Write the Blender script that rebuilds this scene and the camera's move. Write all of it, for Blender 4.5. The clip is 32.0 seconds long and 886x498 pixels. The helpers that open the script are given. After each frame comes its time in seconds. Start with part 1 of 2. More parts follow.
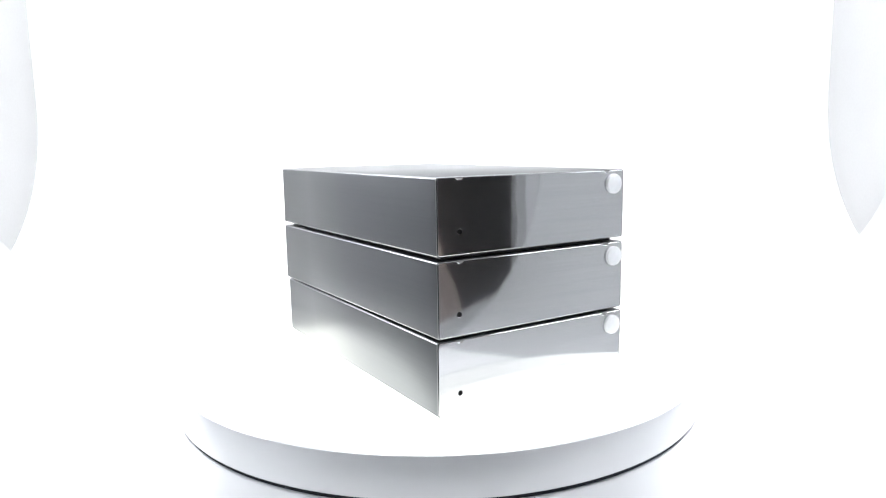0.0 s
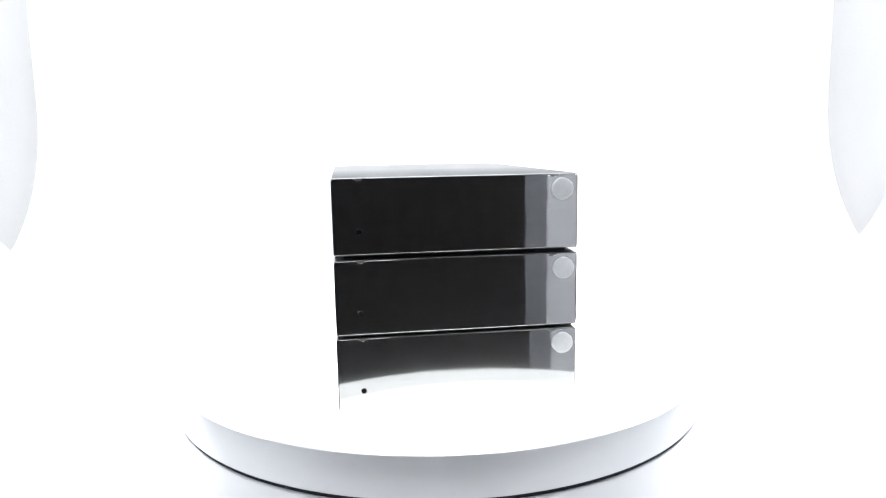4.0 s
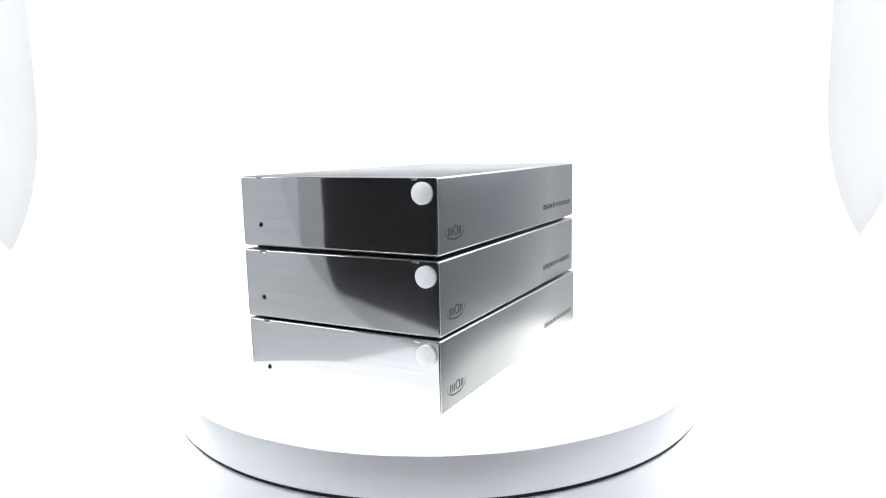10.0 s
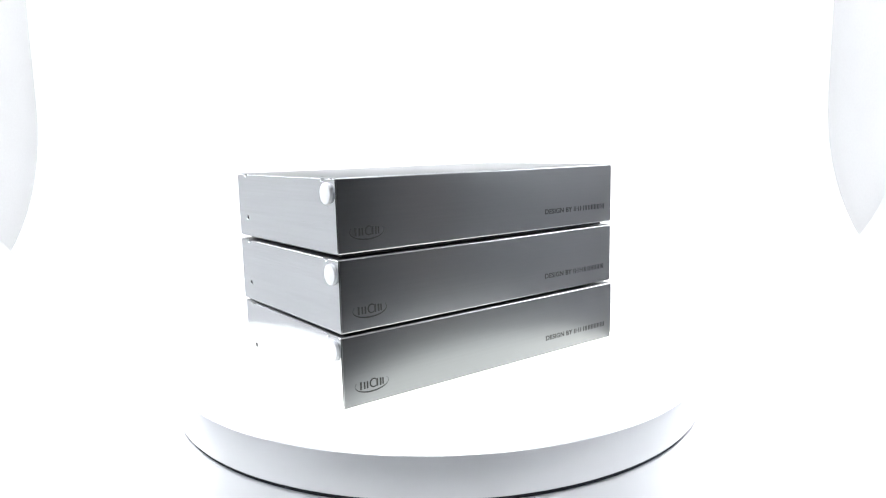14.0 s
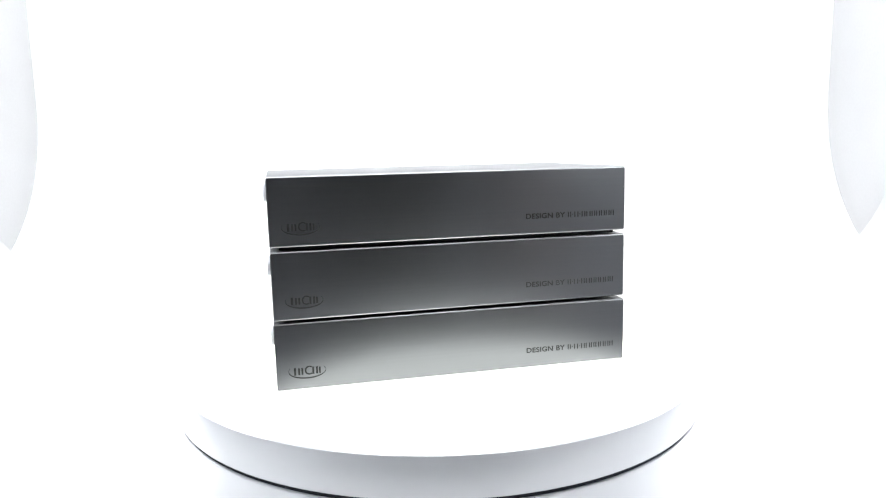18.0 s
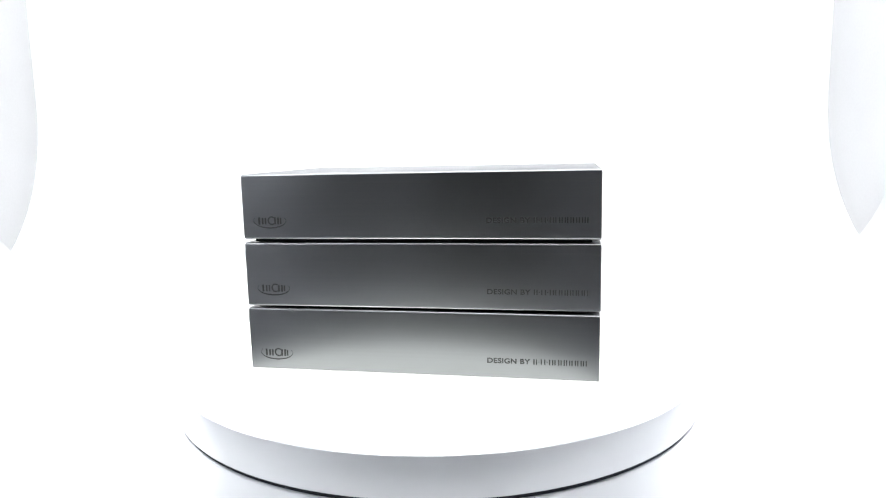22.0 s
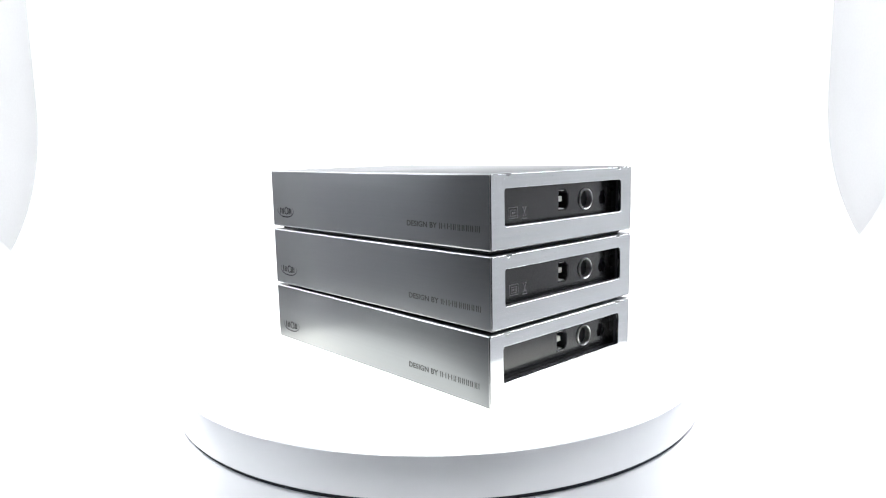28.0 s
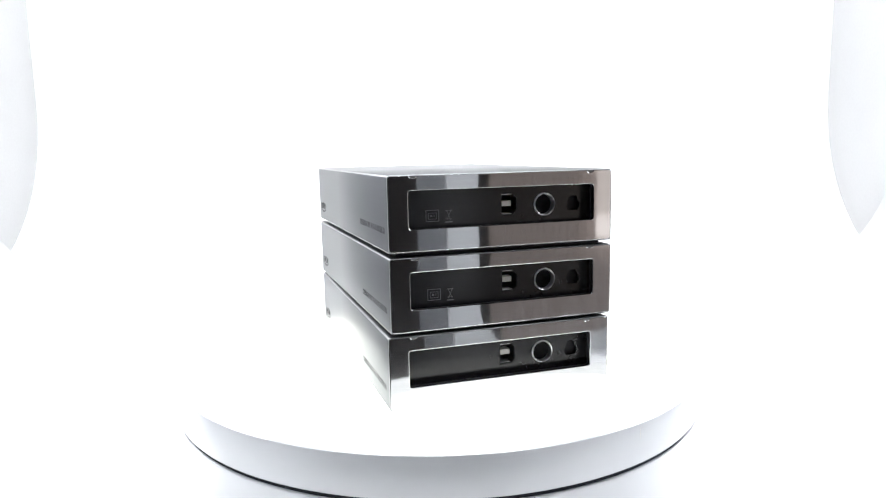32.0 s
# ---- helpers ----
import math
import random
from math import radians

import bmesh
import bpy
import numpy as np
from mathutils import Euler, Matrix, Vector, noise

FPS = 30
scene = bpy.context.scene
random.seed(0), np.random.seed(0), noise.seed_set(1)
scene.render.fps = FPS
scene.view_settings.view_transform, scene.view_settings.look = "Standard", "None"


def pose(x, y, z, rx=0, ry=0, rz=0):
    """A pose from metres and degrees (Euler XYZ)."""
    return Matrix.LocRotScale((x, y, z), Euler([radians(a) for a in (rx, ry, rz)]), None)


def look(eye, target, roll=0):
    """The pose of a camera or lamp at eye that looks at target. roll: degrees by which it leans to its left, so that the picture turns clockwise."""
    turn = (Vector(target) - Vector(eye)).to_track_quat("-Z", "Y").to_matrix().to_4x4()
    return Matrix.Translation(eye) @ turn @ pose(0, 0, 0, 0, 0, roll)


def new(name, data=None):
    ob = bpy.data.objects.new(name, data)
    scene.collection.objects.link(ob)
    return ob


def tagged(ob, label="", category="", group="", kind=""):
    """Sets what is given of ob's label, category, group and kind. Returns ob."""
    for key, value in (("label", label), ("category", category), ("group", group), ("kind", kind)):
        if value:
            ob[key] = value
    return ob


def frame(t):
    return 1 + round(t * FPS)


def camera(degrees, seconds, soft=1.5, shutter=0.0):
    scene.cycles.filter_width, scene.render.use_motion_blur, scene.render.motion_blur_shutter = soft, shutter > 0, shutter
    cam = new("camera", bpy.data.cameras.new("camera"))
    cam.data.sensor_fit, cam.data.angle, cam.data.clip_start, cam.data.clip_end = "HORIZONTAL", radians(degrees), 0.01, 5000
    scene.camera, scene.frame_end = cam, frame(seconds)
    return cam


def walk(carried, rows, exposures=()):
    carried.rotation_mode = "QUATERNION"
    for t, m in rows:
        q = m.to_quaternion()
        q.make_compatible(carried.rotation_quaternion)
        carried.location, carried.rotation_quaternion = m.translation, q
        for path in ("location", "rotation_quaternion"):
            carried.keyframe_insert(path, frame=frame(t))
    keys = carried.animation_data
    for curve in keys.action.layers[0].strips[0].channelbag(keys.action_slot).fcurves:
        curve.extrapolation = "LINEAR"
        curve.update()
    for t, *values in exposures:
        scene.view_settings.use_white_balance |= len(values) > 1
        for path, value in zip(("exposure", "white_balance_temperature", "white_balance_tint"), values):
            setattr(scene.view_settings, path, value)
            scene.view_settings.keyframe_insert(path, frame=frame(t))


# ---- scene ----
# A stack of three external drives turns on a motor turntable inside a white light tent; one fixed camera looks in through the slot of its dark front.
F_EYE = Vector((0, -0.40403, 0.11889))
YAW, PITCH, ROLL = radians(0.488), radians(-8.305), -1.044
F_WAY = Vector((math.sin(YAW) * math.cos(PITCH), math.cos(YAW) * math.cos(PITCH), math.sin(PITCH)))
cam = camera(64.86, 32.0, soft=1.15)
walk(cam, [(0, look(F_EYE, F_EYE + F_WAY, ROLL)), (32, look(F_EYE, F_EYE + F_WAY, ROLL))])

# ---- light ----
world = bpy.data.worlds.new("world")
scene.world = world
world.use_nodes = True
world.node_tree.nodes["Background"].inputs[0].default_value = (0.6, 0.7, 0.9, 1)
world.node_tree.nodes["Background"].inputs[1].default_value = 0.02
scene.view_settings.exposure = 0.0


def area(name, x, y, z, aim, w, h, watts, colour):
    data = bpy.data.lights.new(name, "AREA")
    data.shape, data.size, data.size_y, data.energy, data.color = "RECTANGLE", w, h, watts, colour
    ob = new(name, data)
    ob.matrix_world = look((x, y, z), aim)
    return ob


tent_lamp = area("tent_lamp", 0, 0.07, 0.62, (0, 0.071, 0), 0.64, 0.60, 2.65, (0.97, 0.985, 1.0))
tent_lamp.data.spread = radians(95)
back_fill = area("backdrop_fill", 0, 0.36, 0.74, (0, 0.60, 0.12), 0.95, 0.10, 3.3, (0.97, 0.985, 1.0))
back_fill.data.spread = radians(120)
side_fills = [area("side_fill", s * 0.550, 0.10, 0.33, (0, 0.10, 0.18), 0.62, 0.34, 3.4, (0.96, 0.98, 1.0)) for s in (-1, 1)]
for side_fill in side_fills:
    side_fill.data.spread = radians(110)
room_fill = area("room_fill", 0, -1.2, 1.66, (0, -1.201, 0), 0.5, 0.5, 2.6, (1.0, 0.95, 0.9))


# ---- materials ----
def mat(name, colour, rough=0.5, metal=0.0, vary=0.06, grain=40.0, bump=0.0, bump_scale=200.0, stretch=(1, 1, 1), aniso=0.0, axis="X", wave=0.0, spec=0.5, rough_vary=0.0, coat=0.0, haze=0.0, haze_rough=0.3, streak=0.0, streak_rough=0.2):
    m = bpy.data.materials.new(name)
    m.use_nodes = True
    nt = m.node_tree
    b = nt.nodes["Principled BSDF"]
    b.inputs["Roughness"].default_value = rough
    b.inputs["Metallic"].default_value = metal
    b.inputs["Specular IOR Level"].default_value = spec
    b.inputs["Coat Weight"].default_value = coat
    tc = nt.nodes.new("ShaderNodeTexCoord")
    mp = nt.nodes.new("ShaderNodeMapping")
    mp.inputs["Scale"].default_value = stretch
    nt.links.new(tc.outputs["Object"], mp.inputs["Vector"])
    fine = nt.nodes.new("ShaderNodeTexNoise")
    fine.inputs["Scale"].default_value, fine.inputs["Detail"].default_value = grain, 5
    nt.links.new(mp.outputs[0], fine.inputs["Vector"])
    broad = nt.nodes.new("ShaderNodeTexNoise")
    broad.inputs["Scale"].default_value, broad.inputs["Detail"].default_value = 14, 2
    nt.links.new(tc.outputs["Object"], broad.inputs["Vector"])
    mix = nt.nodes.new("ShaderNodeMath")
    mix.operation = "MULTIPLY_ADD"
    nt.links.new(broad.outputs[0], mix.inputs[0])
    mix.inputs[1].default_value = 0.6
    nt.links.new(fine.outputs[0], mix.inputs[2])
    ramp = nt.nodes.new("ShaderNodeMapRange")
    ramp.inputs[1].default_value, ramp.inputs[2].default_value = 0.5, 1.1
    ramp.inputs[3].default_value, ramp.inputs[4].default_value = 1 - vary, 1 + vary
    nt.links.new(mix.outputs[0], ramp.inputs[0])
    tint = nt.nodes.new("ShaderNodeVectorMath")
    tint.operation = "SCALE"
    tint.inputs[0].default_value = colour
    nt.links.new(ramp.outputs[0], tint.inputs["Scale"])
    nt.links.new(tint.outputs[0], b.inputs["Base Color"])
    if rough_vary:
        rr = nt.nodes.new("ShaderNodeMapRange")
        rr.inputs[1].default_value, rr.inputs[2].default_value = 0.4, 1.2
        rr.inputs[3].default_value, rr.inputs[4].default_value = rough - rough_vary, rough + rough_vary
        nt.links.new(mix.outputs[0], rr.inputs[0])
        nt.links.new(rr.outputs[0], b.inputs["Roughness"])
    if bump:
        n2 = nt.nodes.new("ShaderNodeTexNoise")
        n2.inputs["Scale"].default_value, n2.inputs["Detail"].default_value = bump_scale, 3
        nt.links.new(mp.outputs[0], n2.inputs["Vector"])
        bp = nt.nodes.new("ShaderNodeBump")
        bp.inputs["Strength"].default_value, bp.inputs["Distance"].default_value = bump, 0.0005
        nt.links.new(n2.outputs[0], bp.inputs["Height"])
        nt.links.new(bp.outputs[0], b.inputs["Normal"])
    if wave:
        # the plate is not quite flat
        n3 = nt.nodes.new("ShaderNodeTexNoise")
        n3.inputs["Scale"].default_value, n3.inputs["Detail"].default_value = 55, 1
        nt.links.new(tc.outputs["Object"], n3.inputs["Vector"])
        bw = nt.nodes.new("ShaderNodeBump")
        bw.inputs["Strength"].default_value, bw.inputs["Distance"].default_value = 1.0, wave
        nt.links.new(n3.outputs[0], bw.inputs["Height"])
        if bump:
            nt.links.new(bw.outputs[0], bp.inputs["Normal"])
        else:
            nt.links.new(bw.outputs[0], b.inputs["Normal"])
    lobes, out = [(b, aniso)], b
    # fine scratches: wider lobes of gloss over the polished one, one of them drawn out across the brushing
    for share, r2, stretch2 in ((streak, streak_rough, 0.98), (haze, haze_rough, 0.0)):
        if share:
            b2 = nt.nodes.new("ShaderNodeBsdfPrincipled")
            b2.inputs["Metallic"].default_value, b2.inputs["Roughness"].default_value = metal, r2
            nt.links.new(tint.outputs[0], b2.inputs["Base Color"])
            lobes.append((b2, stretch2))
            mx = nt.nodes.new("ShaderNodeMixShader")
            mx.inputs[0].default_value = share
            nt.links.new(out.outputs[0], mx.inputs[1])
            nt.links.new(b2.outputs[0], mx.inputs[2])
            nt.links.new(mx.outputs[0], nt.nodes["Material Output"].inputs["Surface"])
            out = mx
    if aniso:
        tg = nt.nodes.new("ShaderNodeTangent")
        tg.direction_type, tg.axis = "RADIAL", axis
        for lobe, amount in lobes:
            nt.links.new(tg.outputs[0], lobe.inputs["Tangent"])
            lobe.inputs["Anisotropic"].default_value = amount
    return m


SATIN = mat("satin_aluminium", (0.110, 0.1145, 0.1235), 0.32, 1.0, 0.025, 900, 0.0, 500, (1, 0.01, 1), haze=0.46, haze_rough=0.58)
EDGE = mat("bright_cut_edge", (0.26, 0.265, 0.276), 0.32, 1.0, 0.05, 300)
POLISH = mat("polished_aluminium", (0.52, 0.53, 0.553), 0.05, 1.0, 0.06, 600, 0.0, 30, (0.02, 1, 1), 0.80, "X", wave=0.00003, rough_vary=0.01, streak=0.15, streak_rough=0.15, haze=0.022, haze_rough=0.36)
BLACK = mat("black_plastic", (0.010, 0.0108, 0.0145), 0.45, 0.0, 0.1, 300, 0.02, 900, spec=0.3)
BAY = mat("glossy_black_plastic", (0.014, 0.0145, 0.0165), 0.18, 0.0, 0.1, 300, 0.01, 900, spec=0.5)
GAP = mat("blue_black_shadow_ring", (0.010, 0.012, 0.019), 0.6, 0.0, 0.1, spec=0.2)
HOLE = mat("dark_bore", (0.006, 0.006, 0.007), 0.7, 0.0, 0.1, spec=0.1)
RUBBER = mat("black_rubber", (0.012, 0.012, 0.013), 0.7, 0.0, 0.2)
PRESS_SHADE = mat("press_shade_grey", (0.030, 0.0305, 0.032), 0.7, 0.0, 0.1, 900, spec=0.03)
FAINT = mat("faint_grey_print", (0.11, 0.11, 0.118), 0.5, 0.0, 0.15, 900)
BUTTON = mat("white_translucent_plastic", (0.68, 0.70, 0.745), 0.5, 0.0, 0.05, 500, 0.02, 600, spec=0.4)
TONGUE = mat("white_port_plastic", (0.62, 0.62, 0.61), 0.4, 0.0, 0.05)
CHROME = mat("nickel_plated_steel", (0.60, 0.605, 0.62), 0.38, 1.0, 0.05, 300)
PLATTER = mat("white_gloss_plastic", (0.525, 0.544, 0.585), 0.30, 0.0, 0.015, 60, 0.0, 80, spec=0.6, coat=1.0)
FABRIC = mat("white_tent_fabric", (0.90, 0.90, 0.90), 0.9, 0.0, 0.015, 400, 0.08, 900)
PANEL = mat("darkened_front_fabric", (0.315, 0.318, 0.325), 0.9, 0.0, 0.03, 300, 0.08, 900)
SIDE = mat("darkened_side_fabric", (0.50, 0.503, 0.513), 0.9, 0.0, 0.03, 300, 0.08, 900)
GREYTOP = mat("unseen_dark_top_fabric", (0.10, 0.10, 0.105), 0.9, 0.0, 0.2, 300, 0.1, 700)
PALE = mat("dimmed_hem_fabric", (0.185, 0.192, 0.203), 0.85, 0.0, 0.06, 200)
CARD = mat("brown_tape", (0.115, 0.099, 0.090), 0.55, 0.0, 0.08, 120)
TAPE = mat("grey_tape", (0.135, 0.138, 0.147), 0.6, 0.0, 0.06, 120)
GLOW = bpy.data.materials.new("lamp_diffuser")
GLOW.use_nodes = True
GLOW.node_tree.nodes["Principled BSDF"].inputs["Emission Color"].default_value = (0.97, 0.985, 1, 1)
GLOW.node_tree.nodes["Principled BSDF"].inputs["Emission Strength"].default_value = 1.0


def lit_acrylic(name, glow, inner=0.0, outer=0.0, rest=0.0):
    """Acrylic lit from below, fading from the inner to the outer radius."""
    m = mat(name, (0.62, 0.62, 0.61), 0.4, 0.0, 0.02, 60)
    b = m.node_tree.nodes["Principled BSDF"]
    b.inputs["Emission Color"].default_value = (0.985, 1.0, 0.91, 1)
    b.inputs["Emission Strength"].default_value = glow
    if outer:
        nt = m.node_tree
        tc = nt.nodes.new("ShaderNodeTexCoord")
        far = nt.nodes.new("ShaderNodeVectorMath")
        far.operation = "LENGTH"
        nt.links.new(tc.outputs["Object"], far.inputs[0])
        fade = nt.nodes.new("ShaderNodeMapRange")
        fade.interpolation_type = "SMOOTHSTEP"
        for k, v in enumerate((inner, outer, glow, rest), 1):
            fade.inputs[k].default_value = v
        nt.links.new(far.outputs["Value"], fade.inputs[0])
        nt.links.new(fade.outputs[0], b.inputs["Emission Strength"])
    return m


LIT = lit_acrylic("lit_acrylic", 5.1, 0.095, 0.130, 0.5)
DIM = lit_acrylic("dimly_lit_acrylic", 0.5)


def glow_mat(name, colour, glow):
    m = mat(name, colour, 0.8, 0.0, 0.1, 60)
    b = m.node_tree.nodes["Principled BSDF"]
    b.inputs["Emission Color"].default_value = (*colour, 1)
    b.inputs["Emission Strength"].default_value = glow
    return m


BLIND = glow_mat("glowing_brown_cloth", (0.44, 0.37, 0.335), 0.62)
HEM = glow_mat("faint_glow_brown_cloth", (0.40, 0.345, 0.32), 0.52)
FARCLOTH = glow_mat("dim_glow_brown_cloth", (0.42, 0.36, 0.33), 0.52)
PANE = glow_mat("bright_thin_blind", (0.78, 0.69, 0.63), 1.2)
BRIGHT = glow_mat("brightest_thin_blind", (0.82, 0.75, 0.70), 2.0)
DARK = mat("dark_room_paint", (0.12, 0.12, 0.125), 0.9, 0.0, 0.2, 20)
WOOD = mat("black_table_board", (0.02, 0.02, 0.02), 0.6, 0.0, 0.1, 30, 0.05, 90, (1, 0.1, 1))


# ---- building helpers ----
def part(name, bm, material, parent=None, label="", smooth=0.0):
    bmesh.ops.recalc_face_normals(bm, faces=bm.faces[:])
    me = bpy.data.meshes.new(name)
    bm.to_mesh(me)
    bm.free()
    me.materials.append(material)
    if smooth:
        for p in me.polygons:
            p.use_smooth = True
        me.set_sharp_from_angle(angle=radians(smooth))
    ob = new(name, me)
    if parent:
        ob.parent = parent
    return tagged(ob, label=label)


def box(bm, x0, x1, y0, y1, z0, z1, bev=0.0, seg=2):
    made = bmesh.ops.create_cube(bm, size=1.0, matrix=Matrix.Translation(((x0 + x1) / 2, (y0 + y1) / 2, (z0 + z1) / 2)) @ Matrix.Diagonal((x1 - x0, y1 - y0, z1 - z0, 1)))
    if bev:
        edges = list({e for v in made["verts"] for e in v.link_edges})
        bmesh.ops.bevel(bm, geom=edges, offset=bev, segments=seg, profile=0.5, affect="EDGES")
    return bm


def lathe(bm, profile, n=96, at=(0, 0, 0), axis="Z"):
    """A turned solid from rows of (radius, height), closed on the axis where the radius is 0."""
    rings = []
    for r, h in profile:
        ring = []
        for i in range(n if r > 0 else 1):
            a = 2 * math.pi * i / n
            p = (r * math.cos(a), r * math.sin(a), h)
            if axis == "Y":
                p = (p[0], -h, p[1])
            ring.append(bm.verts.new((p[0] + at[0], p[1] + at[1], p[2] + at[2])))
        rings.append(ring)
    for a, b in zip(rings, rings[1:]):
        for i in range(max(len(a), len(b))):
            vs = [a[i % len(a)], a[(i + 1) % len(a)], b[(i + 1) % len(b)], b[i % len(b)]]
            vs = list(dict.fromkeys(vs))
            if len(vs) > 2:
                bm.faces.new(vs)
    return bm


def round_rect(u0, u1, v0, v1, r, n=5):
    pts = []
    for cu, cv, a0 in ((u1 - r, v0 + r, -90), (u1 - r, v1 - r, 0), (u0 + r, v1 - r, 90), (u0 + r, v0 + r, 180)):
        for i in range(n + 1):
            a = radians(a0 + 90 * i / n)
            pts.append((cu + r * math.cos(a), cv + r * math.sin(a)))
    return pts


def circle(cu, cv, r, n=28):
    return [(cu + r * math.cos(2 * math.pi * i / n), cv + r * math.sin(2 * math.pi * i / n)) for i in range(n)]


def shifted(pts, d):
    """A counter-clockwise outline drawn inwards by d."""
    out = []
    k = len(pts)
    for i in range(k):
        a, p, b = (Vector(pts[j % k]) for j in (i - 1, i, i + 1))
        n1 = Vector((-(p - a).y, (p - a).x)).normalized()
        n2 = Vector((-(b - p).y, (b - p).x)).normalized()
        out.append(tuple(p + (n1 + n2) * d / max(0.4, 1 + n1.dot(n2))))
    return out


def slab(bm, outer, holes, thick, bev, place, hole_bev=None, seg=4):
    """A plate with a rounded front edge and holes through it. place maps (u, v, depth behind the front) to a point."""
    hole_bev = bev if hole_bev is None else hole_bev
    fronts, backs = [], []
    for k, outline in enumerate([outer, *holes]):
        b, sign = (bev, 1) if k == 0 else (hole_bev, -1)
        rings = []
        for s in range(seg + 1):
            a = math.pi / 2 * s / seg
            pts = shifted(outline, sign * b * (1 - math.cos(a)))
            rings.append([bm.verts.new(place(u, v, b * (1 - math.sin(a)))) for u, v in pts])
        rings.insert(0, [bm.verts.new(place(u, v, thick)) for u, v in outline])
        m = len(outline)
        for r0, r1 in zip(rings, rings[1:]):
            for i in range(m):
                bm.faces.new((r0[i], r0[(i + 1) % m], r1[(i + 1) % m], r1[i]))
        backs.append(rings[0])
        fronts.append(rings[-1])
    for loops in (fronts, backs):
        edges = [bm.edges.get((l[i], l[(i + 1) % len(l)])) for l in loops for i in range(len(l))]
        bmesh.ops.triangle_fill(bm, use_beauty=True, use_dissolve=False, edges=edges)
    return bm


# ---- the tent: sweep, walls, ceiling, dark front ----
HALF, FRONT, INNER, BACK, FLOOR, TOP = 0.57, -0.288, -0.252, 0.62, -0.062, 0.88


def sweep():
    bm = bmesh.new()
    prof = [(FRONT + 0.004, FLOOR)] + [(BACK - 0.25 + 0.25 * math.sin(radians(a)), FLOOR + 0.25 - 0.25 * math.cos(radians(a))) for a in range(0, 91, 6)] + [(BACK, TOP)]
    loop = prof + [(BACK + 0.004, TOP)] + [(BACK - 0.25 + 0.254 * math.sin(radians(a)), FLOOR + 0.25 - 0.254 * math.cos(radians(a))) for a in range(90, -1, -6)] + [(FRONT + 0.004, FLOOR - 0.004)]
    rows = [[bm.verts.new((x, y, z)) for y, z in loop] for x in (-HALF - 0.002, HALF + 0.002)]
    for i in range(len(loop)):
        j = (i + 1) % len(loop)
        bm.faces.new((rows[0][i], rows[1][i], rows[1][j], rows[0][j]))
    return part("backdrop", bm, FABRIC, smooth=20)


tagged(sweep(), "white seamless fabric sweep under and behind the turntable", "backdrop", kind="structure")


def cove(side):
    """The side cloth sagging in a round bend from the wall onto the floor, wider towards the front of the tent."""
    bm, rows = bmesh.new(), []
    for i in range(25):
        y = INNER - 0.0002 + (BACK - 0.16 - INNER) * i / 24
        f = min(1.0, max(0.0, (y + 0.10) / 0.26))
        f = f * f * (3 - 2 * f)
        rx, rz = 0.29 - 0.12 * f, 0.15 + 0.02 * f
        cx, cz = HALF - 0.0006 - rx, FLOOR + 0.0006 + rz
        loop = [(cx + (rx + k) * math.sin(radians(a)), cz - (rz + k) * math.cos(radians(a))) for k, turn in ((0.0, 1), (0.0004, -1)) for a in range(0, 91, 6)[::turn]]
        rows.append([bm.verts.new((side * x, y, z)) for x, z in loop])
    for p, q in zip(rows, rows[1:]):
        for i in range(len(p)):
            j = (i + 1) % len(p)
            bm.faces.new((p[i], q[i], q[j], p[j]))
    return bm


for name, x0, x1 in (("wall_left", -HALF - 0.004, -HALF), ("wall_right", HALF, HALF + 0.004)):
    side_wall = tagged(part(name, box(bmesh.new(), x0, x1, FRONT, BACK + 0.01, FLOOR - 0.01, TOP), SIDE), "light tent side wall, its white fabric darkened to look dimmer", "wall", kind="structure")
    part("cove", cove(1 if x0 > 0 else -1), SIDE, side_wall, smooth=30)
tagged(part("ceiling", box(bmesh.new(), -HALF - 0.006, HALF + 0.006, FRONT, BACK + 0.01, TOP + 0.002, TOP + 0.006), GREYTOP), "unseen tent top, made dark grey to cut bounced light", "ceiling", kind="structure")

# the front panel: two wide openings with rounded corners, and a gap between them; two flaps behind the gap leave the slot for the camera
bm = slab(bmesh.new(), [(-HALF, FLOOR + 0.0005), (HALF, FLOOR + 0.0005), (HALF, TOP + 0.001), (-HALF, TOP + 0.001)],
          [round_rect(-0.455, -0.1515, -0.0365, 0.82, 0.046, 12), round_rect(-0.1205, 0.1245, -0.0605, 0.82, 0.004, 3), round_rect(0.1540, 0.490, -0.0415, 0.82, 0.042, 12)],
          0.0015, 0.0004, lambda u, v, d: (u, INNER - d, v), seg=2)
front = tagged(part("wall_front", bm, PANEL), "tent front, white fabric painted dimmer, with openings and a slot", "wall", kind="structure")
for name, x0, x1, y, m, lab in (
    ("edging", -0.1513, -0.1382, INNER, PALE, "light grey strip dimming the front fabric"),
    ("edging", -0.1380, -0.1220, INNER, CARD, "brown edging tape"),
    ("edging", -0.1218, -0.1207, INNER, FABRIC, "thin white edging cord"),
    ("edging", -0.568, -0.520, INNER, SIDE, "paler strip painting the strongly lit fabric edge"),
    ("edging", 0.520, 0.568, INNER, SIDE, "paler strip painting the strongly lit fabric edge"),
    ("flap", -0.170, -0.1150, FRONT, TAPE, "blue-grey fabric flap"),
    ("flap", 0.1220, 0.175, FRONT, TAPE, "blue-grey fabric flap"),
):
    part(name, box(bmesh.new(), x0, x1, y + 0.0002, y + 0.0008, FLOOR + 0.001, TOP if y == FRONT else 0.82), m, front, lab)

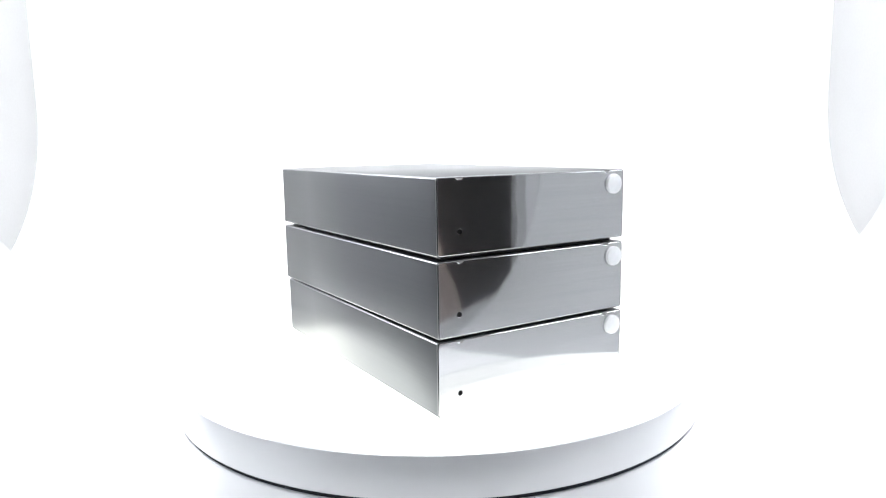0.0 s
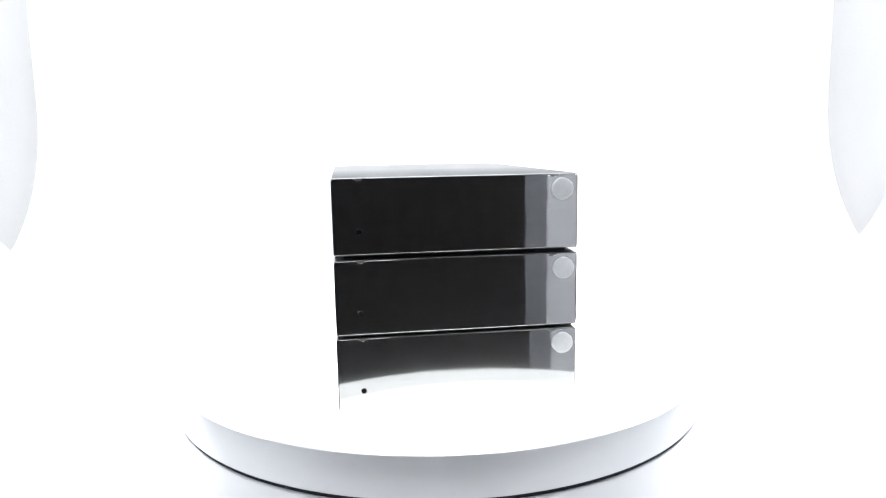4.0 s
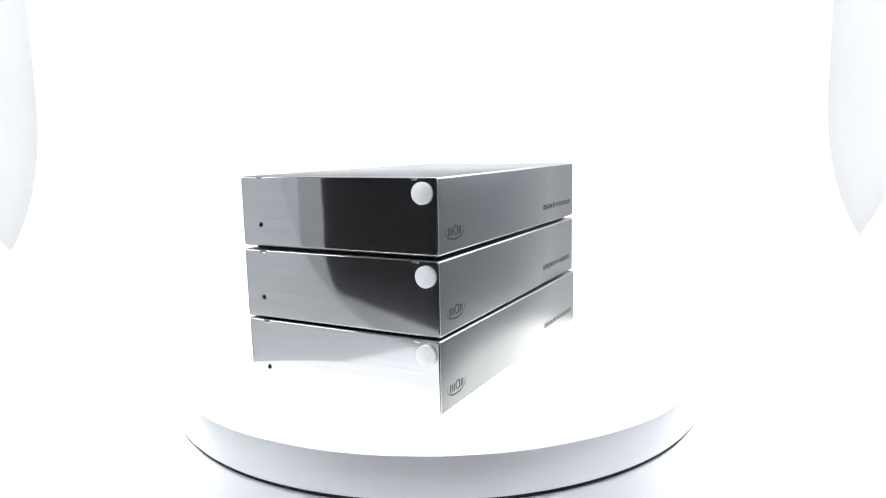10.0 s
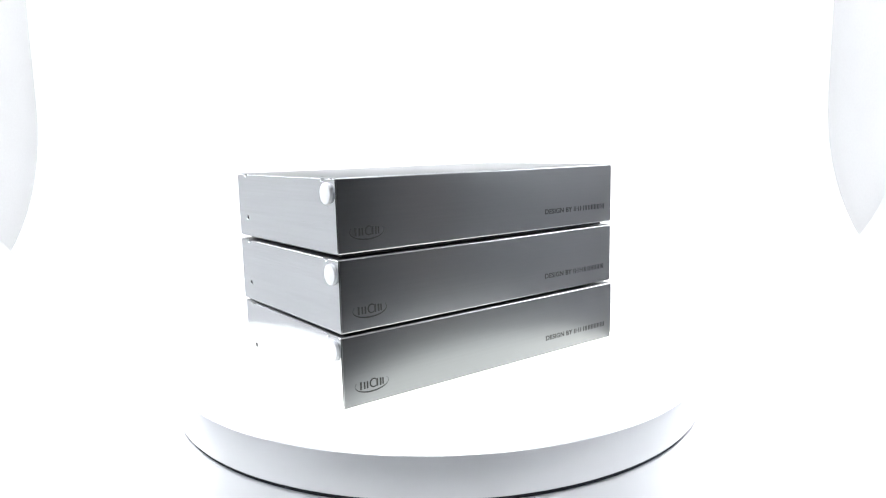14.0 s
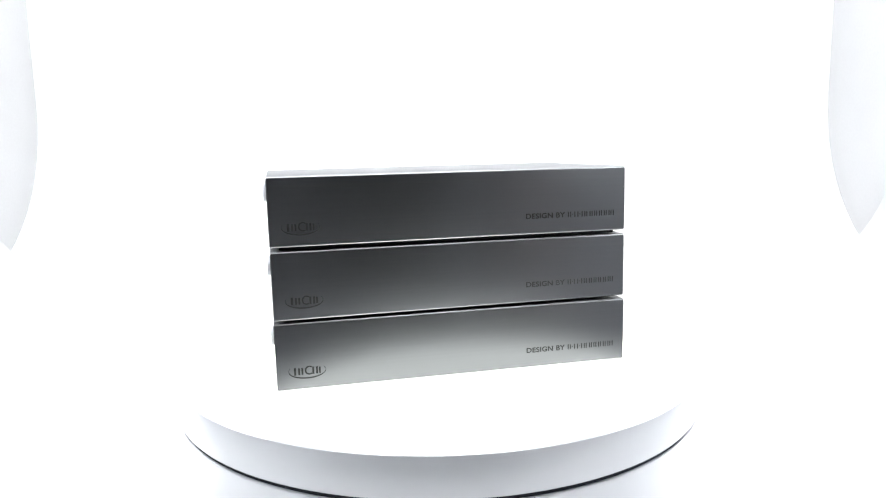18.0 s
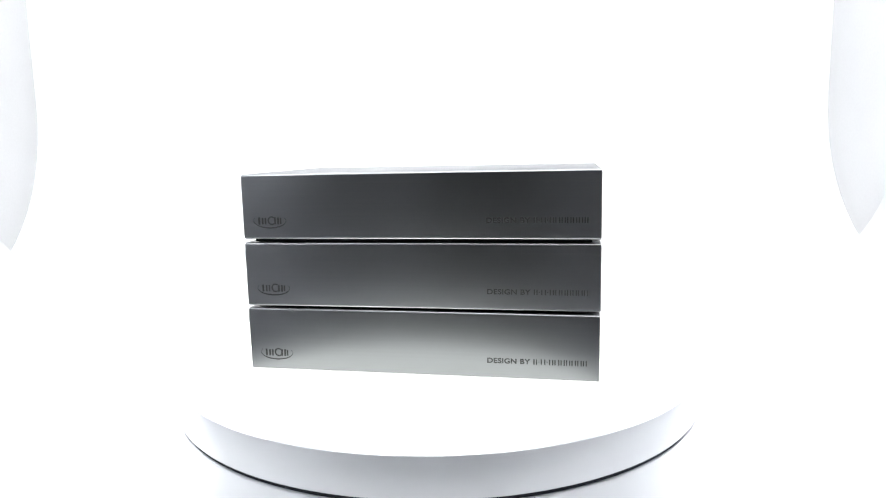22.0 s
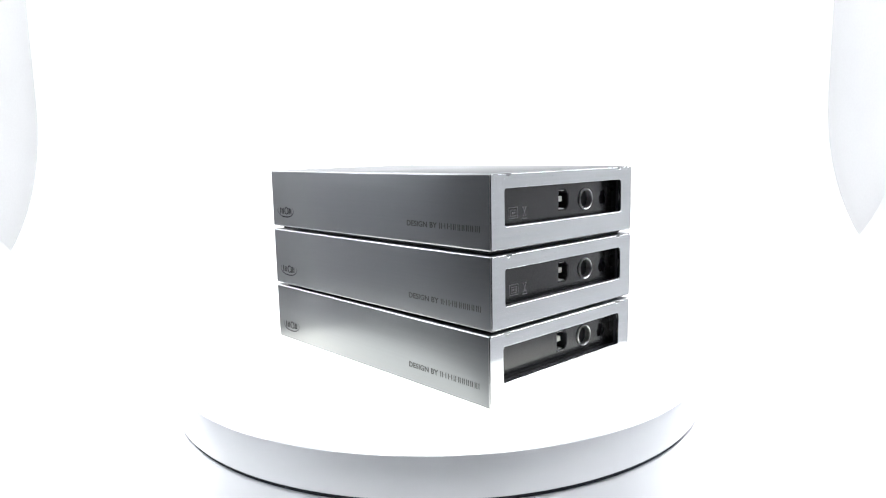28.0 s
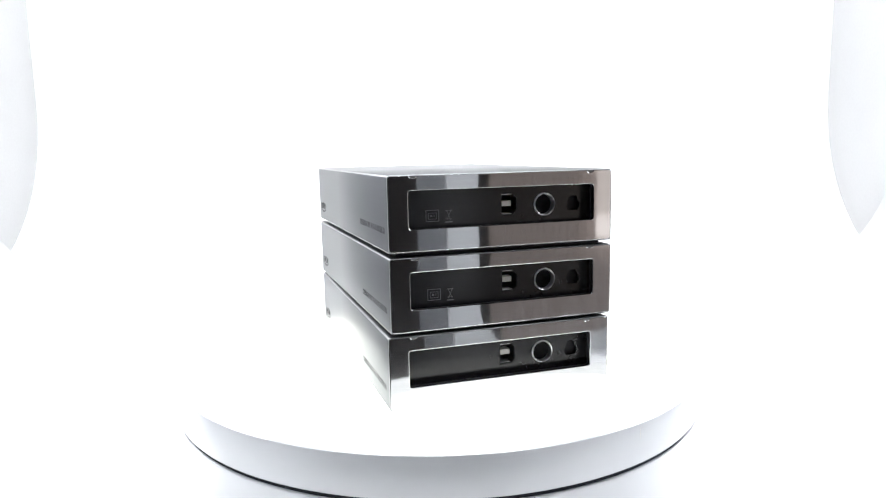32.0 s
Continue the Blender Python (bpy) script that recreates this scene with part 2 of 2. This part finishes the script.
# the dim room round the tent
tagged(part("floor", box(bmesh.new(), -2, 2, -2.5, 1.5, -0.86, -0.80), DARK), "dark floor of the dim room", "floor", kind="structure")
tagged(part("room_ceiling", box(bmesh.new(), -2, 2, -2.5, 1.5, 1.7, 1.76), DARK), "dark ceiling of the dim room", "ceiling", kind="structure")
for name, b in (("wall_north", (-2, 2, 1.5, 1.56)), ("wall_south", (-2, 2, -2.56, -2.5)), ("wall_east", (2, 2.06, -2.5, 1.5)), ("wall_west", (-2.06, -2, -2.5, 1.5))):
    tagged(part(name, box(bmesh.new(), *b, -0.8, 1.7), DARK), "dark plain wall of the dim room", "wall", kind="structure")

# the lamp under the tent's top
def light_panel(m, w, h, hang, label):
    """A flat lamp: dark housing, glowing diffuser on its underside, two hangers up to the tent top."""
    lamp = tagged(new("light_panel"), label, "lamp")
    lamp.matrix_basis = m
    part("housing", box(bmesh.new(), -w / 2 - 0.01, w / 2 + 0.01, -h / 2 - 0.01, h / 2 + 0.01, 0.006, 0.026, 0.003), BLACK, lamp)
    part("diffuser", box(bmesh.new(), -w / 2, w / 2, -h / 2, h / 2, 0.002, 0.005), GLOW, lamp)
    up = m.to_3x3().inverted() @ Vector((0, 0, 1))
    for sx in (-0.35 * w, 0.35 * w):
        bm = lathe(bmesh.new(), [(0, 0), (0.003, 0), (0.003, hang), (0, hang)], 10)
        bmesh.ops.transform(bm, matrix=Matrix.Translation((sx, 0, 0.02)) @ up.to_track_quat("Z", "Y").to_matrix().to_4x4(), verts=bm.verts[:])
        part("hanger", bm, BLACK, lamp)
    return lamp


light_panel(tent_lamp.matrix_world.copy(), 0.64, 0.60, TOP - 0.635, "flat white diffuse light panel over the turntable")
for ob in side_fills:
    panel = tagged(new("light_panel"), "unseen light panel added to brighten from the tent side", "lamp")
    panel.matrix_basis = ob.matrix_world.copy()
    part("diffuser", box(bmesh.new(), -0.31, 0.31, -0.17, 0.17, 0.001, 0.004), GLOW, panel)
    part("backing", box(bmesh.new(), -0.315, 0.315, -0.175, 0.175, 0.005, 0.012, 0.002), BLACK, panel)
    for sx in (-0.25, 0.25):
        part("bracket", box(bmesh.new(), sx - 0.01, sx + 0.01, -0.04, -0.02, 0.010, 0.030), BLACK, panel)
light_panel(back_fill.matrix_world.copy(), 0.95, 0.10, TOP - 0.75, "unseen slim light panel added to brighten the backdrop")

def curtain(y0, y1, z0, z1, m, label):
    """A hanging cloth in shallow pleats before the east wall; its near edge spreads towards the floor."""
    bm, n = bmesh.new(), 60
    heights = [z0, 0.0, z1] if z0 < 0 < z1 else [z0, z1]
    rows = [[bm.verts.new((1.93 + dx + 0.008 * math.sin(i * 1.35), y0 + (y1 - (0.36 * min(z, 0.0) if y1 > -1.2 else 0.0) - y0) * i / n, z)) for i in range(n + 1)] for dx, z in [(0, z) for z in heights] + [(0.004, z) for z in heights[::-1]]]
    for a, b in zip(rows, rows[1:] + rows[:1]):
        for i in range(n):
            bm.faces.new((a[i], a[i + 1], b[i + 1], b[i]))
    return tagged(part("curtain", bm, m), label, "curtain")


curtain(-1.75, -1.145, -0.31, 1.45, BLIND, "brown curtain round the window, daylight painted as glow")
curtain(-2.30, -1.752, -0.31, 1.45, FARCLOTH, "brown curtain beside the window, painted with less glow")
curtain(-2.30, -1.145, -0.80, -0.312, HEM, "lower brown curtain to the floor, painted with faintest glow")
window = tagged(new("window_1"), "small two-pane window bright behind a thin brown blind", "window", kind="structure")
for y0, y1 in ((-1.635, -1.345), (-1.305, -1.13)):
    part("pane", box(bmesh.new(), 1.895, 1.905, y0, y1, -0.125, 0.50, 0.002), PANE, window, "upper pane behind the blind")
    part("pane", box(bmesh.new(), 1.895, 1.905, y0, y1, -0.222, -0.131, 0.002), BRIGHT, window, "brighter lower pane")
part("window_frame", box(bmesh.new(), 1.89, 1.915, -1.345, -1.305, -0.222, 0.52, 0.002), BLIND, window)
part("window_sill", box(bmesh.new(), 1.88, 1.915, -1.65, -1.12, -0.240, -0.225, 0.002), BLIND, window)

fill_panel = tagged(new("room_fill_panel"), "unseen square light added to lift the room's blacks", "lamp")
part("housing", box(bmesh.new(), -0.27, 0.27, -1.47, -0.93, 1.672, 1.70, 0.004), BLACK, fill_panel)
part("diffuser", box(bmesh.new(), -0.25, 0.25, -1.45, -0.95, 1.664, 1.671), GLOW, fill_panel)

table = tagged(new("table"), "black board table that carries the tent", "table")
part("tabletop", box(bmesh.new(), -0.60, 0.60, -0.30, 0.66, FLOOR - 0.045, FLOOR - 0.012, 0.004), WOOD, table)
for sx in (-0.55, 0.55):
    for sy in (-0.25, 0.61):
        part("leg", box(bmesh.new(), sx - 0.03, sx + 0.03, sy - 0.03, sy + 0.03, -0.80, FLOOR - 0.045, 0.003), WOOD, table)

# ---- turntable ----
R = 0.1466
turntable = tagged(new("turntable"), "white plastic motor turntable with a dark gap under its platter", "turntable")
platter = part("platter", lathe(bmesh.new(), [(0, -0.0011), (R - 0.0009, -0.0011), (R - 0.0009, -0.0001), (R - 0.0004, -0.0002), (R - 0.0001, -0.0004), (R, -0.0008), (R, -0.0185), (R - 0.0005, -0.0190), (0.02, -0.0190), (0, -0.0190)], 288), PLATTER, turntable, "glossy white platter", smooth=20)
part("base", lathe(bmesh.new(), [(0, -0.0210), (R - 0.0008, -0.0210), (R - 0.0004, -0.0212), (R - 0.0002, -0.0217), (R - 0.0002, FLOOR + 0.004), (R - 0.002, FLOOR + 0.0025), (0, FLOOR + 0.0025)], 288), PLATTER, turntable, "white base drum", smooth=20)
part("gap_shade_ring", lathe(bmesh.new(), [(0, -0.0189), (R - 0.0014, -0.0189), (R - 0.0014, -0.0211), (0, -0.0208)], 192), GAP, turntable, "black ring painting the shadow in the gap", smooth=20)
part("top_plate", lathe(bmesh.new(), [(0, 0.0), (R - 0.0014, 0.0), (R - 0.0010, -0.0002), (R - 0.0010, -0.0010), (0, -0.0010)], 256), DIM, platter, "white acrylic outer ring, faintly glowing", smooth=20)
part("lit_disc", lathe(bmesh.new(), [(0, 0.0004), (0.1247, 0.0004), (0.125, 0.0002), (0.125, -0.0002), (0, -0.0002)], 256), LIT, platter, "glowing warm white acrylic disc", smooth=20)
a = radians(108.7)
bm = box(bmesh.new(), -0.0002, 0.00012, -0.00011, 0.00011, -0.0072, -0.0024)
bmesh.ops.transform(bm, matrix=Matrix.Rotation(a, 4, "Z") @ Matrix.Translation((R, 0, 0)), verts=bm.verts[:])
part("seam", bm, TONGUE, platter, "short grey scratch on the rim")
for k in range(3):
    q = radians(90 + 120 * k)
    part("foot", lathe(bmesh.new(), [(0, FLOOR), (0.012, FLOOR), (0.012, FLOOR + 0.0025), (0, FLOOR + 0.0025)], 24, (0.11 * math.cos(q), 0.11 * math.sin(q), 0)), RUBBER, turntable, "black rubber foot")

# ---- the drives ----
W, L, H, LOW = 0.1112, 0.1867, 0.0338, -0.0005
PLATE, RIM, LEAN = 0.0016, 0.00045, 0.252


def bites(h, r=0.0018, deep=0.0011):
    """The two half-round notches in the top edge of an end plate, from right to left."""
    return [[(c + r * math.cos(math.pi * i / 8), h - deep * math.sin(math.pi * i / 8)) for i in range(9)] for c in (0.0438, -0.0438)]


def notched(r=0.0012):
    """The outline of an end plate, set inside the sleeve: small rounded corners and two half-round bites in the top edge."""
    h = H - RIM
    pts = round_rect(-W / 2 + RIM, W / 2 - RIM, LOW + RIM, h, r, 4)
    k = next(i for i, p in enumerate(pts) if abs(p[1] - h) < 1e-9 and p[0] < W / 2 and i > 4)
    right, left = bites(h)
    return pts[:k + 1] + right + left + pts[k + 1:]


def sleeve_mesh():
    """A tube with soft edges; its two ends are narrow lips round the end plates."""
    bm = bmesh.new()
    rows = []
    for y, inset in ((-L / 2 + 0.0012, RIM + 0.0001), (-L / 2 + 0.0001, RIM + 0.0001), (-L / 2 + 0.0001, 0.0003), (-L / 2 + 0.0005, 0.0),
                     (L / 2 - 0.0005, 0.0), (L / 2 - 0.0001, 0.0003), (L / 2 - 0.0001, RIM + 0.0001), (L / 2 - 0.0012, RIM + 0.0001)):
        outline = round_rect(-W / 2 + inset, W / 2 - inset, LOW + inset, H - inset, 0.0011 - inset * 0.6, 5)
        rows.append([bm.verts.new((u, y, v)) for u, v in outline])
    for k, (a, b) in enumerate(zip(rows, rows[1:])):
        for i in range(len(a)):
            j = (i + 1) % len(a)
            face = bm.faces.new((a[i], a[j], b[j], b[i]))
            # the four long edges and the chamfers at the ends are cut bright
            face.material_index = 1 if (k == 3 and i % 6 in (1, 2, 3)) or k in (2, 4) else 0
    return bm


def text_mesh(words, size, spacing=1.0):
    cu = bpy.data.curves.new("lettering", "FONT")
    cu.body, cu.size, cu.extrude, cu.space_character = words, size, 0.00006, spacing
    cu.offset = 0.00010
    tmp = bpy.data.objects.new("lettering_curve", cu)
    scene.collection.objects.link(tmp)
    me = bpy.data.meshes.new_from_object(tmp.evaluated_get(bpy.context.evaluated_depsgraph_get()))
    bpy.data.objects.remove(tmp)
    bpy.data.curves.remove(cu)
    return me


def lettering(thing):
    """The pressed line on the long side, its shade painted dark: two words, then plain bars, a pair for each letter."""
    me = text_mesh("DESIGN BY", 0.0040, 1.05)
    bm = bmesh.new()
    bm.from_mesh(me)
    bpy.data.meshes.remove(me)
    xs = [v.co.x for v in bm.verts]
    ys = [v.co.y for v in bm.verts]
    sx, sy = 0.0219 / (max(xs) - min(xs)), 0.0028 / (max(ys) - min(ys))
    for v in bm.verts:
        v.co = Vector((W / 2 + 0.00001 + 0.5 * v.co.z, 0.0370 + (v.co.x - min(xs)) * sx, 0.0078 + (v.co.y - min(ys)) * sy))
    part("lettering", bm, PRESS_SHADE, thing, "pressed words, groove shade painted dark grey")
    bm = bmesh.new()
    y, thin, z0, z1 = 0.0605, 0.00055, 0.0078, 0.0106
    for wide in (0.0018, 0.0, 0.0023, 0.0, 0.0021, 0.0024, 0.0021, 0.0021, 0.0022, 0.0022, 0.0019):
        if wide:
            for y0 in (y, y + wide - thin):
                box(bm, W / 2 - 0.0001, W / 2 + 0.00004, y0, y0 + thin, z0, z1)
            y += wide + 0.00060
        else:
            box(bm, W / 2 - 0.0001, W / 2 + 0.00004, y, y + 0.0005, 0.0090, 0.0095)
            y += 0.00125
    part("name_bars", bm, PRESS_SHADE, thing, "pressed bars, groove shade painted dark grey")


def arc_strip(cy, cz, ry, rz, a0, a1, width, n=64):
    """A curved stroke on the long side; width gives its breadth at each angle."""
    bm, rings = bmesh.new(), []
    for i in range(n):
        g = radians(a0 + (a1 - a0) * i / (n - 1))
        t = width(g)
        rings.append([bm.verts.new((W / 2 + dx, cy + (ry - e) * math.cos(g), cz + (rz - e * 0.8) * math.sin(g))) for dx, e in ((0.00005, 0), (0.00005, t), (-0.0002, t), (-0.0002, 0))])
    for p, q in zip(rings, rings[1:]):
        for j in range(4):
            bm.faces.new((p[j], p[(j + 1) % 4], q[(j + 1) % 4], q[j]))
    bm.faces.new(rings[0])
    bm.faces.new(rings[-1])
    return bm


def emblem(thing):
    """The pressed oval mark near the front of the long side, its shade painted dark: an oval line, an open ring and
    thin plain bars.
    """
    cy, cz = -0.0781, 0.0092
    part("emblem_oval", arc_strip(cy, cz, 0.0092, 0.0040, -205, 25, lambda g: 0.00018 + 0.0007 * max(0.0, math.sin(-g))), PRESS_SHADE, thing, "pressed oval outline, its shade painted dark grey")
    part("emblem_ring", arc_strip(cy + 0.0010, cz + 0.0002, 0.0023, 0.0023, 50, 310, lambda g: 0.0008, 40), PRESS_SHADE, thing, "pressed open ring, its shade painted dark grey")
    for y, wide, z0, z1 in ((-0.0065, 0.0010, -0.0019, 0.0019), (-0.0045, 0.0009, -0.0018, 0.0016), (-0.0029, 0.0009, -0.0018, 0.0016), (0.0024, 0.0010, -0.0018, 0.0019), (0.0042, 0.0010, -0.0018, 0.0018), (0.0057, 0.0008, -0.0016, 0.0016)):
        part("emblem_bar", box(bmesh.new(), W / 2 - 0.0002, W / 2 + 0.00005, cy + y, cy + y + wide, cz + z0, cz + z1), PRESS_SHADE, thing)


def end_plate(thing, name, side, holes, label, hole_bev):
    """A polished plate at one end (side -1: front, 1: rear), a dark joint round it and two grey tabs in its notches."""
    place = lambda u, v, d: (u, side * (L / 2 - d), v)
    plate = part(name, slab(bmesh.new(), notched(), holes, PLATE, 0.00025, place, hole_bev), POLISH, thing, label)
    for e in (-1, 1):
        u = e * (W / 2 - RIM - 0.00002)
        bm = box(bmesh.new(), u - 0.00022, u + 0.00022, min(side * (L / 2 - 0.0008), side * (L / 2 - 0.00004)), max(side * (L / 2 - 0.0008), side * (L / 2 - 0.00004)), LOW + 0.0022, H - 0.0016)
        part("joint", bm, HOLE, plate, "fine dark joint")
    for bite in bites(H - RIM):
        bm = slab(bmesh.new(), [(u * 1.0, v + 0.00002) for u, v in bite][::-1], [], 0.0009, 0.0001, lambda u, v, d: place(u, v, d + 0.00012), seg=2)
        part("tab", bm, EDGE, plate, "small grey tab in the notch")
    return plate


def drive(label, icons, lift, knob, bore):
    thing = tagged(new("external_drive"), label, "hard drive", "stack of drives")
    sleeve = part("sleeve", sleeve_mesh(), SATIN, thing, "satin grey aluminium sleeve with bright edges", smooth=40)
    sleeve.data.materials.append(EDGE)
    # front plate with the lamp bore
    fp = end_plate(thing, "front_plate", -1, [circle(*bore, 0.00125, 24)], "polished aluminium front", 0.0001)
    part("indicator_bore", lathe(bmesh.new(), [(0, -0.0012), (0.0014, -0.0012), (0.0014, -0.0005), (0, -0.0005)], 20, (bore[0], -L / 2, bore[1]), "Y"), HOLE, fp, "dark indicator bore")
    # push button
    part("button", lathe(bmesh.new(), [(0, 0.0015), (0.0044, 0.0015), (0.0047, 0.0014), (0.0049, 0.0011), (0.0049, -0.001), (0, -0.001)], 48, (knob[0], -L / 2, knob[1]), "Y"), BUTTON, thing, "round white push button", smooth=35)
    # rear plate with its long opening
    opening = round_rect(-0.0457, 0.0462, 0.0098, 0.0269, 0.0013, 4)
    rp = end_plate(thing, "rear_plate", 1, [opening], "polished aluminium rear frame", 0.0003)
    bm = slab(bmesh.new(), shifted(opening, -0.0009), [shifted(opening, -0.0001)], 0.0016, 0.0001, lambda u, v, d: (u, L / 2 - 0.0017 - d, v))
    part("opening_lip", bm, BLACK, rp)
    bay = new_bay(thing)
    if icons:
        bm = bmesh.new()
        for u0, u1, v0, v1 in ((0.0300, 0.0364, 0.0169, 0.0172), (0.0300, 0.0364, 0.0119, 0.0122), (0.0300, 0.0303, 0.0119, 0.0172), (0.0361, 0.0364, 0.0119, 0.0172), (0.0312, 0.0352, 0.0157, 0.0159), (0.0312, 0.0352, 0.0130, 0.0132), (0.0312, 0.0314, 0.0130, 0.0159), (0.0350, 0.0352, 0.0130, 0.0159), (0.0322, 0.0325, 0.0140, 0.0150), (0.0332, 0.0342, 0.0140, 0.0150)):
            box(bm, u0, u1, L / 2 - 0.0065, L / 2 - 0.0064, v0 + 0.0003, v1 + 0.0003)
        part("approval_mark", bm, FAINT, bay, "faint grey printed square")
        bm = bmesh.new()
        for u0, u1, v0, v1, r in ((0.0236, 0.0271, 0.0112, 0.0117, 0), (0.0238, 0.0270, 0.0165, 0.0168, 0), (0.0252, 0.0255, 0.0122, 0.0172, 24), (0.0252, 0.0255, 0.0122, 0.0172, -24), (0.0240, 0.0268, 0.0128, 0.0130, 0)):
            n0 = len(bm.verts)
            box(bm, u0, u1, L / 2 - 0.0065, L / 2 - 0.0064, v0 + 0.0003, v1 + 0.0003)
            bm.verts.ensure_lookup_table()
            bmesh.ops.rotate(bm, cent=((u0 + u1) / 2, 0, (v0 + v1) / 2), matrix=Matrix.Rotation(radians(r), 3, "Y"), verts=bm.verts[n0:])
        part("bin_mark", bm, FAINT, bay, "faint grey printed bin sign")
    inset = 0.0045 if icons else 0.016
    lettering(thing)
    emblem(thing)
    part("base_plate", box(bmesh.new(), -W / 2 + inset, W / 2 - inset, -L / 2 + inset, L / 2 - inset, -lift + 0.0003, 0.0003), BLACK, thing, "inset black base")
    for sx in (-1, 1):
        for sy in (-1, 1):
            # the lowest drive leans a little: its rear feet are the longer ones
            low = -lift if icons else -lift - sy * 0.080 * math.tan(radians(LEAN))
            part("foot", lathe(bmesh.new(), [(0, low), (0.0042, low), (0.0046, low + 0.0003), (0.0046, -0.0002), (0, -0.0002)], 20, (sx * 0.043, sy * 0.080, 0)), RUBBER, thing, "black rubber foot")
    return thing


def new_bay(thing):
    """The black connector bay: a tray with side walls, a square port, a round socket and a lock slot."""
    y1, u0, u1, v0, v1 = L / 2 - 0.0065, -0.0465, 0.0470, 0.0090, 0.0277
    bm = bmesh.new()
    usb = [(-0.0064, 0.0134), (-0.0005, 0.0134), (-0.0005, 0.0237), (-0.0064, 0.0237), (-0.0087, 0.0215), (-0.0087, 0.0156)]
    din = circle(-0.0227, 0.0178, 0.0050, 32)
    slot = [(u, v + 0.0003) for u, v in ((-0.0408, 0.0140), (-0.0359, 0.0140), (-0.0355, 0.0148), (-0.0349, 0.0158), (-0.0349, 0.0176), (-0.0358, 0.0184), (-0.0362, 0.0203), (-0.0370, 0.0210), (-0.0397, 0.0210), (-0.0405, 0.0203), (-0.0409, 0.0184), (-0.0418, 0.0176), (-0.0418, 0.0158), (-0.0412, 0.0148))]
    slab(bm, [(u0, v0), (u1, v0), (u1, v1), (u0, v1)], [usb, din, slot], 0.0012, 0.0001, lambda u, v, d: (u, y1 - d, v), seg=1)
    for b in ((u0 - 0.001, u0, v0, v1), (u1, u1 + 0.001, v0, v1), (u0 - 0.001, u1 + 0.001, v0 - 0.001, v0), (u0 - 0.001, u1 + 0.001, v1, v1 + 0.001)):
        box(bm, b[0], b[1], y1 - 0.0012, L / 2 - 0.0033, b[2], b[3])
    bay = part("connector_bay", bm, BAY, thing, "black recessed connector bay")
    part("square_port", slab(bmesh.new(), shifted(usb, 0.00005), [shifted(usb, 0.0004)], 0.0065, 0.0001, lambda u, v, d: (u, y1 - 0.0002 - d, v), seg=2), BLACK, bay, "dark housing of the square data port")
    for z in (0.0139, 0.0229):
        part("port_lip", box(bmesh.new(), -0.0064, -0.0010, y1 - 0.0060, y1 - 0.0010, z, z + 0.0003), CHROME, bay, "nickel lip of the port")
    part("port_floor", box(bmesh.new(), -0.0088, -0.0004, y1 - 0.0080, y1 - 0.0068, 0.0133, 0.0238), HOLE, bay)
    part("port_tongue", box(bmesh.new(), -0.0068, -0.0014, y1 - 0.0070, y1 - 0.0026, 0.0174, 0.0200, 0.0002), TONGUE, bay, "white plastic port tongue")
    ring = part("round_socket", lathe(bmesh.new(), [(0.0055, 0.0), (0.0055, 0.0007), (0.0052, 0.0010), (0.0049, 0.0008), (0.00485, -0.003), (0.0054, -0.003), (0.0055, 0.0)], 48, (0, 0, 0), "Y"), CHROME, bay, "nickel ring of the round power socket", smooth=40)
    ring.matrix_basis = pose(-0.0227, y1, 0.0178, 0, 0, 180)
    core = part("socket_core", lathe(bmesh.new(), [(0, -0.0022), (0.0047, -0.0022), (0.0047, -0.004), (0, -0.004)], 32, (0, 0, 0), "Y"), HOLE, bay)
    core.matrix_basis = pose(-0.0227, y1, 0.0178, 0, 0, 180)
    part("lock_slot", box(bmesh.new(), -0.0422, -0.0345, y1 - 0.0045, y1 - 0.0026, 0.0136, 0.0216), BLACK, bay)
    return bay


# height of the underside, offset from the axle and twist of each drive
STACK = (
    ("polished aluminium drive on top of the stack", True, 0.07308, -0.00308, -0.00137, 0.941),
    ("polished aluminium drive in the middle of the stack", True, 0.03687, -0.00313, -0.00123, 0.933),
    ("polished aluminium drive standing on the white platter", False, 0.00125, -0.00256, -0.00088, 0.429),
)
# gap below each drive, and the places of its button and of its lamp bore on the front plate
FITTED = (
    (0.00240, (0.0481, 0.0268), (-0.0439, 0.0100)),
    (0.00182, (0.0490, 0.0266), (-0.0445, 0.0096)),
    (0.00085, (0.0488, 0.0268), (-0.0439, 0.0091)),
)
drives = [drive(row[0], row[1], *fit) for row, fit in zip(STACK, FITTED)]


# ---- what moves ----
def spin(t):
    """Degrees that the platter has turned at t seconds, clockwise from above."""
    return -30.829 + 6.0485 * t + 0.0351 * ((t - 16) ** 2 - 256) / 100


def motions():
    times = [2 * i for i in range(17)]
    for thing, (_, _, z, x, y, twist) in zip(drives, STACK):
        walk(thing, [(t, pose(0, 0, 0, 0, 0, -spin(t)) @ pose(x, y, z, LEAN, 0, twist)) for t in times])
    walk(platter, [(t, pose(0, 0, 0, 0, 0, -spin(t))) for t in times])


motions()
